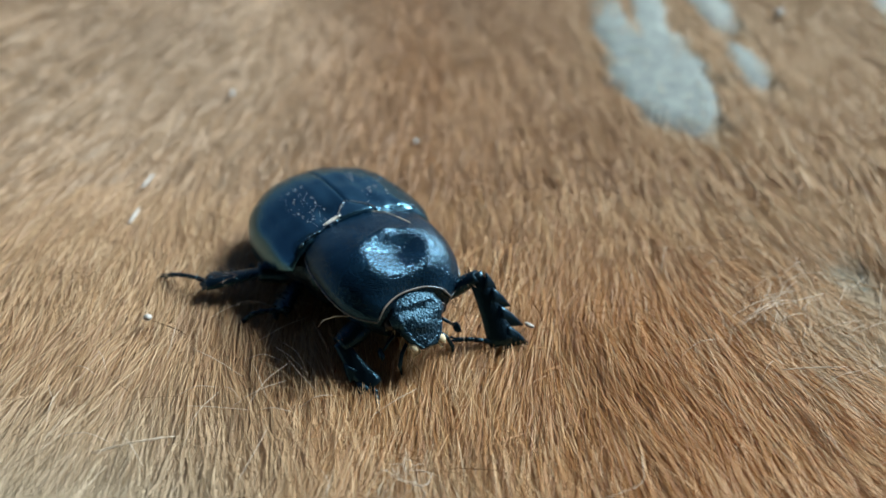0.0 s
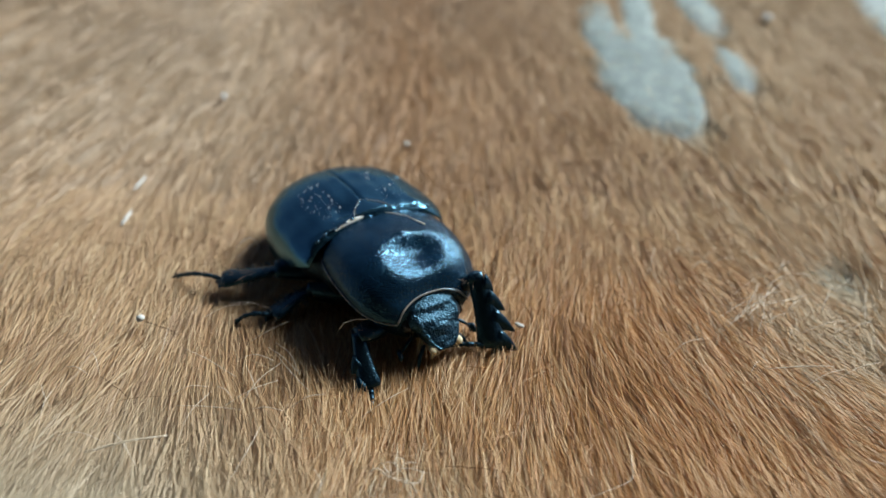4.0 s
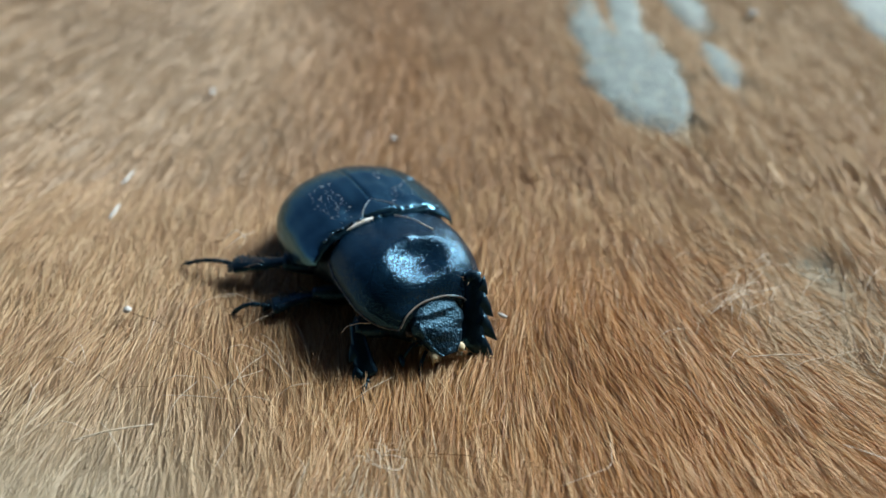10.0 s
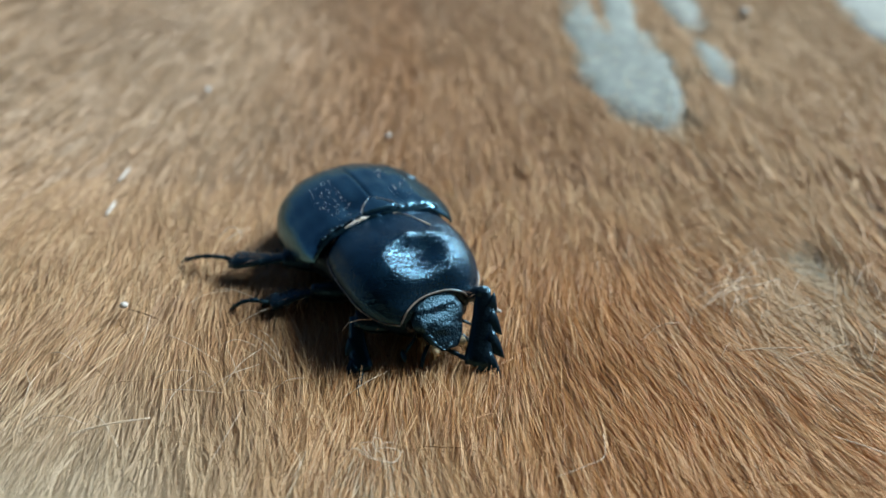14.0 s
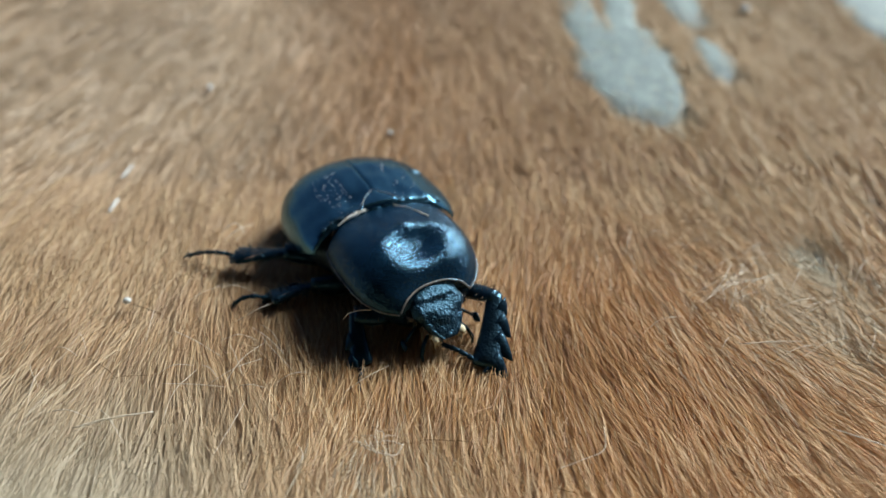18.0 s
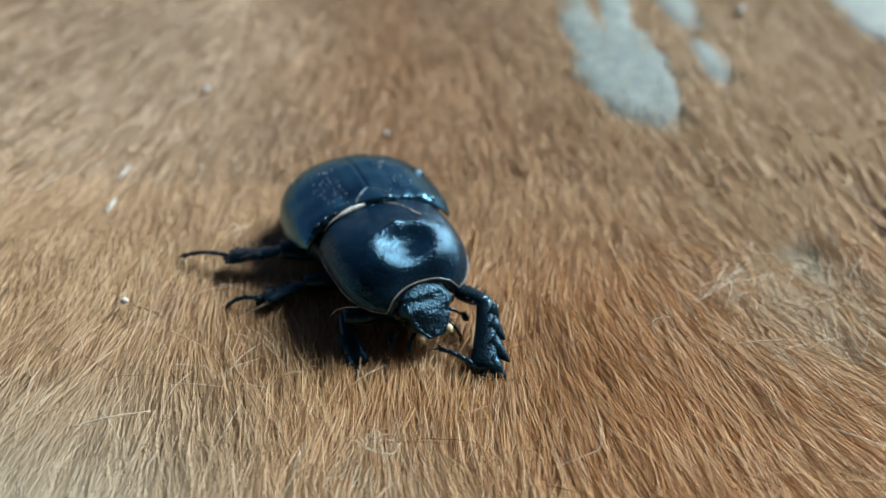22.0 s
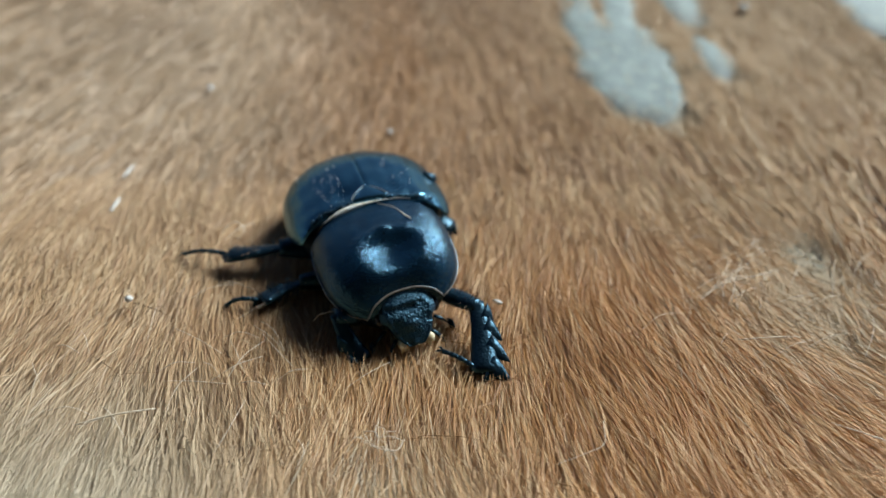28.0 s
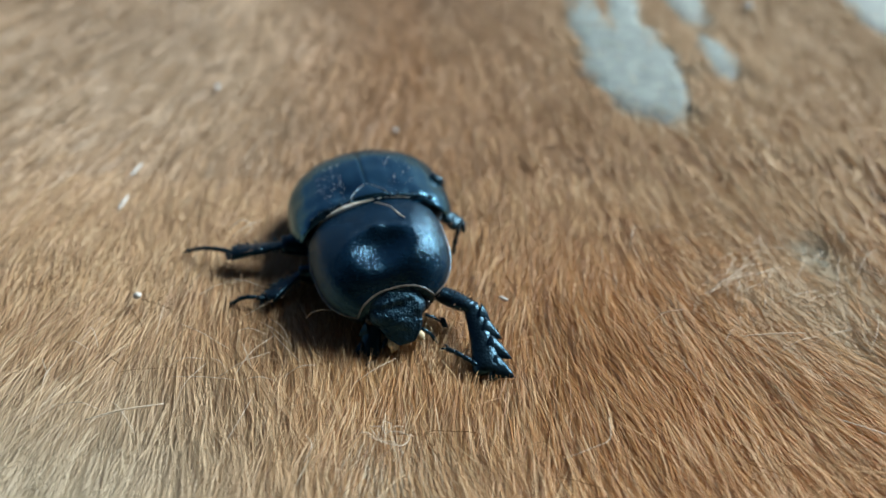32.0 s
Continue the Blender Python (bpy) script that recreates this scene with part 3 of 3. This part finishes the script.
for side in (1, -1):
    bm = bmesh.new()
    edge = [pronotum_point(y, side * math.pi / 2) for y in np.linspace(-3.1, 11, 40)]
    tube(bm, [(p.x * 1.006, p.y, p.z) for p in edge], 0.115, 8)
    part("side_rim", bm, rim_shell, pronotum, "thin pale-edged side rim")
bm = bmesh.new()
edge = [pronotum_point(11, q) for q in np.linspace(-1.45, 1.45, 36)]
tube(bm, [(p.x, p.y + 0.12, p.z + 0.02) for p in edge], 0.13, 8)
part("front_rim", bm, rim_shell, pronotum, "thin brownish front rim above the head")
bm = bmesh.new()
edge = [pronotum_point(-3.2, q) for q in np.linspace(-1.15, 1.25, 40)]
tube(bm, [(p.x, p.y - 0.3, p.z + 0.14) for p in edge], [0.035 + 0.36 * math.exp(-((k - 24) / 6.5) ** 2) for k in range(40)], 8)
part("collar_membrane", bm, membrane, pronotum, "pale yellowish membrane along the rear edge")
bm = bmesh.new()
tube(bm, [(7.6, 8.4, 4.6), (9.0, 8.0, 4.9), (10.4, 7.6, 4.6), (11.3, 7.9, 4.1)], [0.08, 0.07, 0.06, 0.03], 6)
part("stray_hair", bm, pale_hair, pronotum, "single pale hair stuck to the side rim")
bm = bmesh.new()
edge = [pronotum_point(-3.0 + 4.6 * q, -0.16 - 0.36 * q - 0.05 * math.sin(5 * q)) for q in np.linspace(0, 1, 16)]
tube(bm, [(p.x, p.y, p.z + 0.05) for p in edge], [0.05 + 0.05 * (k > 9) for k in range(16)], 6)
part("stray_hair", bm, pale_hair, pronotum, "pale fibre lying across the shield's rear")

# head, in its own space: +y to the mouth
HEAD_W = [(-1.5, 3.0), (0.2, 3.8), (1.2, 4.1), (2.0, 3.9), (2.6, 3.2), (3.4, 2.95), (4.4, 2.4), (5.2, 1.65), (5.6, 1.15)]
HEAD_T = [(-1.5, 1.0), (0.5, 1.5), (2.0, 1.45), (3.2, 1.1), (4.6, 0.7), (5.6, 0.4)]
HEAD_AT = pose(0, 10.2 * MM, 4.9 * MM, -36, 0, 0)
bm = bmesh.new()
rows = []
for y in np.linspace(-1.5, 5.6, 60):
    w, t = spline(HEAD_W, y) * 0.9, spline(HEAD_T, y)
    row = []
    for q in np.linspace(0, 2 * math.pi, 72, endpoint=False):
        x = w * math.copysign(abs(math.cos(q)) ** 0.85, math.cos(q))
        z = t * math.copysign(abs(math.sin(q)) ** 0.8, math.sin(q)) if math.sin(q) > 0 else 1.3 * t * math.sin(q)
        if math.sin(q) > 0:
            z += 0.3 * math.exp(-((x / 1.0) ** 2 + ((y - 3.1) / 0.7) ** 2))
            z -= 0.35 * math.exp(-((x / 1.9) ** 2 + ((y - 1.0) / 0.9) ** 2))
            z += 0.28 * math.exp(-(((abs(x) - 2.7) / 0.4) ** 2 + ((y - 2.4) / 1.5) ** 2))
            z += 0.10 * noise.noise(Vector((x * 1.4, y * 1.4, 3.0))) + 0.07 * noise.noise(Vector((x * 3.3, y * 3.3, 7.0)))
            z += 0.16 * math.exp(-((y - 0.35 + 0.12 * x * x * 0.4) / 0.3) ** 2) * (abs(x) < 3.0)
            z += 0.2 * math.exp(-(((abs(x) - w * 0.9) / (0.12 * w)) ** 2)) * (y > 3.2)
        row.append((x, y, z))
    rows.append(row)
skin_rows(bm, rows)
head = part("head", bm, shell_rugose, beetle, "small wrinkled black head with a blunt knob")
for side in (1, -1):
    bm = bmesh.new()
    ball(bm, (side * 3.55, 1.3, -0.35), (0.75, 0.95, 0.75))
    part("eye", bm, eye_mat, head, "round shiny black eye")
    bm = bmesh.new()
    rng = random.Random(5 + side)
    for k in range(34):
        bx, by = side * (1.5 + rng.uniform(-0.6, 0.4)), 4.6 + rng.uniform(-0.6, 0.6)
        tx, ty = bx + side * rng.uniform(0.0, 0.5), by + rng.uniform(0.6, 1.2)
        tube(bm, [(bx, by, -0.35), ((bx + tx) / 2, (by + ty) / 2, -0.2 - rng.random() * 0.2), (tx, ty, -0.2 - rng.random() * 0.5)], [0.12, 0.11, 0.05], 4)
    ball(bm, (side * 1.85, 5.15, 0.0), (0.55, 0.62, 0.36), 12)
    part("mouth_brush", bm, brush_hair, head, "yellow hair brush below the mouth plate")
    bm = bmesh.new()
    tube(bm, [(side * 2.3, 4.2, -0.8), (side * 3.2, 5.2, -1.3), (side * 3.7, 6.3, -2.0), (side * 3.6, 7.2, -2.7)], [0.22, 0.24, 0.27, 0.12], 8)
    part("palp", bm, shell_leg, head, "short dark feeler by the mouth")
    bm = bmesh.new()
    tube(bm, [(side * 3.3, 2.7, -0.9), (side * 4.3, 3.4, -1.4), (side * 4.9, 3.9, -1.9)], [0.22, 0.18, 0.16], 8)
    for k in range(3):
        ball(bm, (side * (5.1 + 0.18 * k), 4.1 + 0.1 * k, -2.2 + 0.16 * k), (0.22, 0.75, 0.3), 10)
    part("antenna", bm, shell_leg, head, "dark clubbed antenna")
bm = bmesh.new()
rng = random.Random(77)
for k in range(90):
    b = Vector((rng.uniform(-3.6, 3.6), rng.uniform(-0.5, 4.6), -1.0))
    d = Vector((rng.uniform(-0.4, 0.4), rng.uniform(0.1, 0.9), rng.uniform(-1.2, -0.5))) * rng.uniform(0.8, 2.0)
    tube(bm, [b, b + d * 0.5, b + d + Vector((0, 0, -0.1))], [0.045, 0.035, 0.012], 4)
tagged(part("beard", bm, brush_hair, head, "fine yellowish hairs under the head"), kind="stuff")


# legs: each bone runs along its own +y, z is its upper side
def femur_mesh(length, radius):
    bm = bmesh.new()
    ys = np.linspace(-0.06, 1.04, 14)
    tube(bm, [(0, y * length, 0) for y in ys], [radius * (0.45 + 0.55 * math.sin(math.pi * (0.12 + 0.76 * max(0, min(1, y)))) ** 0.7) for y in ys], 12, 0.72)
    return bm


def spine(bm, base, tip, r):
    b, t = Vector(base), Vector(tip)
    tube(bm, [b, b.lerp(t, 0.5), t], [r, r * 0.72, r * 0.1], 7)


def tibia_mesh(length, radius, out, wide):
    """A shin that widens to its end."""
    bm = bmesh.new()
    ys = np.linspace(-0.04, 1.0, 14)
    tube(bm, [(out * 0.12 * radius * math.sin(y * 3), y * length, 0) for y in ys],
         [radius * (0.34 + 0.4 * wide + wide * max(0, y) ** 1.2) * (1 if y < 0.97 else 0.8) for y in ys], 12, 0.42)
    return bm


def tooth_mesh(length, radius, out, at, reach):
    bm = bmesh.new()
    b, t = Vector((out * radius * 0.3, at * length, 0)), Vector((out * (radius * 0.45 + reach * 0.85), at * length + reach * 0.72, -0.05))
    mid = b.lerp(t, 0.5) + Vector((0, -0.1 * reach, 0))
    tube(bm, [b, b.lerp(mid, 0.5), mid, mid.lerp(t, 0.55), t], [radius * 0.9, radius * 0.76, radius * 0.5, radius * 0.24, radius * 0.03], 10, 0.36)
    return bm


def bristles(length, radius, count, reach, seed, thick=0.045):
    rng = random.Random(seed)
    bm = bmesh.new()
    for _ in range(count):
        y, q = rng.uniform(0.1, 1.0) * length, rng.uniform(0, 2 * math.pi)
        d = Vector((math.cos(q), rng.uniform(0.1, 0.7), math.sin(q) * 0.8))
        b = Vector((math.cos(q) * radius * 0.5, y, math.sin(q) * radius * 0.4))
        spine(bm, b, b + d * reach * rng.uniform(0.6, 1.3), thick)
    return bm


def foot_line(length, droop, s):
    return Vector((0, s * length, droop * length * (0.35 * math.sin(s * math.pi * 0.8) - 0.62 * s * s)))


def foot_joint(length, radius, droop, k):
    """One of the five little joints of a foot."""
    bm = bmesh.new()
    a0, a1 = foot_line(length, droop, k / 5.4), foot_line(length, droop, (k + 0.97) / 5.4)
    tube(bm, [a0, a0.lerp(a1, 0.15), a0.lerp(a1, 0.55), a1], [radius * 0.6, radius * 0.8, radius * 0.9, radius * 1.08], 8)
    return bm


def foot_claw(length, radius, droop, side):
    bm = bmesh.new()
    e = foot_line(length, droop, 0.9)
    tube(bm, [e, e + Vector((side * 0.3, 0.45, 0.05)), e + Vector((side * 0.5, 0.95, -0.3))], [radius * 0.6, radius * 0.5, radius * 0.1], 6)
    return bm


# name, femur length, shin length, foot length, thickness, hip, on the neck shield?, teeth, outer side, foot droop
LEGS = [
    ("front", 1, 4.2, 6.6, 5.2, 1.65, (5.0, 8.0, 2.4), True, [(0.52, 1.3), (0.92, 1.9)], 1, 0.35),
    ("front", -1, 5.9, 9.2, 6.6, 2.0, (-5.4, 8.0, 2.4), True, [(0.16, 1.2), (0.38, 2.2), (0.64, 2.9), (0.93, 2.7)], -1, 0.2),
    ("middle", 1, 5.2, 5.8, 6.6, 1.7, (6.0, 0.3, 1.8), False, [(0.55, 0.6), (0.98, 0.8)], 1, 0.7),
    ("middle", -1, 6.0, 6.4, 6.6, 1.6, (-6.0, -3.0, 2.8), False, [(0.55, 0.6), (0.98, 0.8)], -1, 0.7),
    ("hind", 1, 7.6, 7.4, 7.8, 1.75, (5.2, -5.5, 2.4), False, [(0.55, 0.6), (0.98, 0.9)], -1, 0.25),
    ("hind", -1, 7.0, 7.0, 7.4, 1.6, (-5.2, -9.0, 2.6), False, [(0.55, 0.6), (0.98, 0.9)], 1, 0.25),
]
limbs = []
for n, (which, side, lf, lt, la, r, hip, on_neck, teeth, out, droop) in enumerate(LEGS):
    femur = part("femur", femur_mesh(lf, r * (0.66 if which == "front" and side < 0 else 1.0)), shell_leg, beetle, which + " thigh, glossy black")
    tibia = part("tibia", tibia_mesh(lt, r, out, 0.42 if which == "front" else 0.5), shell_leg, beetle, "toothed black shin")
    if which != "front":
        tagged(part("bristles", bristles(lt, r * 0.9, 46, 1.9, 80 + n, 0.03), bristle_mat, tibia, "long fine brown bristles"), kind="stuff")
    tarsus = part("tarsus", foot_joint(la, 0.33, droop, 0), shell_leg, beetle, "thin jointed black foot with claws")
    tagged(part("bristles", bristles(lf, r, 60, 1.1, 40 + n), bristle_mat, femur, "sparse dark bristles"), kind="stuff")
    for at, reach in teeth:
        part("tooth", tooth_mesh(lt, r, out, at, reach), shell_leg, tibia)
    if which != "front":
        tagged(part("spines", bristles(lt, r * 0.9, 60, 1.0, 60 + n, 0.06), shell_leg, tibia, "short black spines"), kind="stuff")
    for k in range(1, 5):
        part("foot_joint", foot_joint(la, 0.33, droop, k), shell_leg, tarsus)
    for claw_side in (1, -1):
        part("claw", foot_claw(la, 0.3, droop, claw_side), shell_leg, tarsus)
    limbs.append((femur, tibia, tarsus))

# ---------------------------------------------------------------- motion of the beetle
# seconds; waist x y z (mm); heading, pitch, roll of the neck shield; heading of the body (degrees)
TRAIL = [
    (0, -9.14, 82.34, 0.65, 211.2, 3.8, -4.2, 212.9),
    (1, -8.40, 83.04, 0.39, 211.5, 3.0, -3.7, 212.4),
    (2, -7.59, 83.62, 0.24, 213.5, 1.4, -3.8, 212.0),
    (3, -6.72, 83.72, 0.14, 213.2, 1.0, -3.4, 211.7),
    (3.5, -6.50, 83.47, 0.15, 212.7, 1.2, -3.4, 211.5),
    (5.5, -4.97, 83.05, -0.01, 211.2, 0.1, -3.1, 211.3),
    (6, -4.69, 82.86, -0.01, 211.0, -0.5, -3.2, 211.4),
    (7, -3.98, 82.51, -0.08, 210.2, -0.8, -2.8, 210.3),
    (8, -3.73, 82.13, -0.18, 209.1, -0.6, -2.5, 209.3),
    (9, -3.44, 82.10, -0.39, 208.8, -0.8, -1.9, 208.5),
    (10, -3.11, 81.60, -0.21, 208.6, -0.1, -2.2, 208.1),
    (11, -2.62, 81.20, -0.16, 208.7, 0.4, -2.5, 207.8),
    (12, -2.28, 80.99, -0.23, 208.9, 0.1, -2.6, 207.7),
    (13, -2.52, 81.25, -0.41, 209.5, 0.0, -2.4, 207.6),
    (14, -2.63, 81.12, -0.16, 210.1, 1.0, -2.0, 206.9),
    (14.5, -2.66, 81.24, -0.07, 210.3, 1.4, -1.8, 206.4),
    (16.5, -2.82, 81.46, 0.07, 210.6, 1.6, -1.6, 205.7),
    (17, -2.81, 81.48, 0.05, 210.3, 2.0, -1.7, 205.2),
    (18, -2.83, 81.50, 0.08, 210.4, 2.0, -1.5, 204.7),
    (19, -2.91, 81.44, 0.27, 209.8, 2.1, -1.7, 204.1),
    (20, -2.99, 81.81, 0.17, 209.5, 1.7, -1.5, 203.1),
    (21, -3.15, 82.04, 0.13, 208.4, 1.5, -1.0, 202.0),
    (22, -3.34, 82.09, 0.18, 207.3, 1.3, -0.3, 201.0),
    (23, -3.34, 81.86, 0.34, 205.8, 1.5, 0.5, 200.0),
    (24, -3.47, 81.97, 0.30, 204.3, 1.1, 2.0, 199.2),
    (25, -3.44, 81.86, 0.38, 202.6, 1.0, 3.1, 198.4),
    (25.5, -3.59, 82.08, 0.30, 201.9, 0.4, 3.3, 197.7),
    (27.5, -4.12, 81.88, 0.06, 200.0, -0.7, 4.2, 196.8),
    (28, -4.29, 82.14, -0.14, 199.8, -1.6, 5.2, 196.1),
    (29, -4.31, 81.96, -0.07, 198.3, -1.7, 6.5, 195.3),
    (30, -4.54, 82.02, -0.15, 196.9, -1.3, 7.7, 194.4),
    (31, -4.88, 82.19, -0.22, 196.9, -1.9, 8.5, 193.5),
    (32, -5.23, 81.88, -0.15, 195.5, -0.9, 8.6, 192.7),
]


def along(rows, t):
    """A place between rows of (seconds, x, y, z)."""
    ts = [r[0] for r in rows]
    return Vector([float(np.interp(t, ts, [r[k] for r in rows])) for k in (1, 2, 3)])


# where the shins meet the fur, and where the feet point (mm, world)
FEET = [
    ([(0, -8.0, 66.3, -0.1), (3.5, -7.6, 66.2, -0.1), (6, -5.6, 66.2, -0.3), (9, -5.8, 66.5, -0.4), (19, -6.2, 66.4, -0.4), (25, -6.3, 66.8, -0.7), (32, -6.4, 67.3, -0.9)], [(0, -6.9, 62.0, -1), (32, -6.3, 60.5, -1)]),
    ([(0, 7.5, 73.2, 0.2), (3.5, 7.5, 73.0, 0.2), (6, 7.2, 72.4, 0.2), (9.5, 6.5, 71.0, 0.2), (11, 6.7, 70.0, 0.7), (13, 7.8, 67.2, 0.2), (19, 9.0, 65.6, 0.2), (25, 8.9, 64.7, 0.2), (32, 8.3, 63.5, 0.2)],
     [(0, -0.3, 72.9, 2.0), (6, 2.0, 71.5, 1.4), (13, 2.8, 70.0, 1.0), (19, 1.6, 70.6, 1.2), (25, 0.4, 69.7, 1.4), (32, 0.8, 69.0, 1.6)]),
    ([(0, -20.8, 77.6, 1.2), (5.5, -20.6, 76.8, 1.3), (12, -21.0, 76.4, 1.3), (32, -20.2, 75.6, 1.2)], [(0, -26.6, 76.6, 0), (12, -26.8, 76.9, 0), (32, -26.6, 75.6, 0)]),
    None,
    ([(0, -31.0, 82.3, 2.0), (3.5, -30.0, 82.6, 2.0), (6, -28.0, 83.6, 2.0), (9, -25.8, 84.5, 2.0), (13, -24.8, 84.6, 2.0), (25, -25.4, 84.4, 2.0), (32, -26.2, 84.3, 2.0)],
     [(0, -38.2, 85.0, 1), (5.5, -35.6, 85.6, 1), (9, -33.4, 86.4, 1), (32, -33.4, 86.4, 1)]),
    None,
]
# where the knees point (mm, world)
KNEES = {0: [(0, -13.8, 72.1, 4.5), (5.5, -8.4, 69.8, 3.6), (9, -8.0, 69.8, 3.0), (20, -7.8, 70.8, 2.8), (32, -7.6, 73.0, 2.2)],
         1: [(0, 2.2, 78.5, 6), (6, 4.6, 79.4, 4.6), (9, 5.8, 77.6, 4.6), (13, 7.4, 75.6, 6), (19, 12.0, 74.5, 5.5), (25, 11.8, 74.5, 5.5), (28, 11.6, 73.6, 5.5), (32, 11.3, 73.0, 5.5)]}
# feet held near the body: body space
TUCKED = {3: ([(0, -7.6, -1.0, 1.0), (18, -8.0, -1.0, 1.0), (25, -10.5, -4.5, 2.0), (32, -12.0, -3.8, 2.8)], (1.5, 1.5, -5.0)),
          5: ([(0, -7.0, -14.5, 1.0), (20, -7.5, -14.5, 1.0), (32, -10.0, -13.5, 1.2)], (-2.0, -6.0, -1.0))}


def mm_pose(v, rot):
    return Matrix.Translation(Vector(v) * MM) @ rot.to_4x4()


def bone(start, end, up):
    """Pose of a bone from start to end (mm), its z near up."""
    y = (end - start).normalized()
    x = y.cross(up).normalized()
    z = x.cross(y)
    return mm_pose(start, Matrix((x, y, z)).transposed())


def knee_of(hip, foot, lf, lt, pole):
    d = foot - hip
    far = min(d.length, (lf + lt) * 0.985)
    u = d.normalized()
    a = (lf * lf - lt * lt + far * far) / (2 * far)
    h = math.sqrt(max(lf * lf - a * a, 0.04))
    side = (pole - u * pole.dot(u)).normalized()
    return hip + u * a + side * h, hip + u * far


def motions():
    body_rows, neck_rows, head_rows = [], [], []
    leg_rows = [([], [], []) for _ in LEGS]
    for t, x, y, z, head_turn, nod, tilt, turn in TRAIL:
        at = Vector((x, y, z * 0.3))
        body_rot = Euler((0, radians(tilt * 0.45), radians(turn))).to_matrix()
        neck_rot = Matrix.Rotation(radians(head_turn), 3, "Z") @ Matrix.Rotation(radians(nod), 3, "X") @ Matrix.Rotation(radians(tilt), 3, "Y")
        body, neck = mm_pose(at, body_rot), mm_pose(Vector((x, y, z)), neck_rot)
        back = body.inverted()
        body_rows.append((t, body))
        neck_rows.append((t, back @ neck))
        head_rows.append((t, back @ neck @ HEAD_AT))
        for n, (which, side, lf, lt, la, r, hip, on_neck, teeth, out, droop) in enumerate(LEGS):
            base = neck if on_neck else body
            h = (base @ (Vector(hip) * MM)) / MM
            if FEET[n]:
                foot, toe = along(FEET[n][0], t), along(FEET[n][1], t)
            else:
                rows, ahead = TUCKED[n]
                foot = (body @ (along(rows, t) * MM)) / MM
                toe = foot + body_rot @ Vector(ahead)
            outward = base.to_3x3() @ Vector((side, 0.35 if which == "front" else -0.2, 0))
            backward = base.to_3x3() @ Vector((0, -1, 0))
            if which == "front":
                pole = outward * (1.0 if side < 0 else 0.8) + Vector((0, 0, 0.8))
            else:
                pole = backward * (0.9 if which == "middle" else -0.3) + Vector((0, 0, 0.4 if which == "middle" else 0.5))
            if n in KNEES:
                pole = along(KNEES[n], t) - h
            knee, foot = knee_of(h, foot, lf, lt, pole)
            up = Vector((0, 0, 1)) + outward * 0.2 if which == "front" else pole
            wf, wt = bone(h, knee, up), bone(knee, foot, Vector((0, -0.6, 1)) if which == "front" else Vector((0, 0, 1)) + outward * 0.25)
            wa = bone(foot, toe, Vector((0, 0, 1)))
            for rows, m in zip(leg_rows[n], (back @ wf, back @ wt, back @ wa)):
                rows.append((t, m))
    walk(beetle, body_rows)
    walk(pronotum, neck_rows)
    walk(head, head_rows)
    for (femur, tibia, tarsus), (rf, rt, ra) in zip(limbs, leg_rows):
        walk(femur, rf)
        walk(tibia, rt)
        walk(tarsus, ra)


motions()
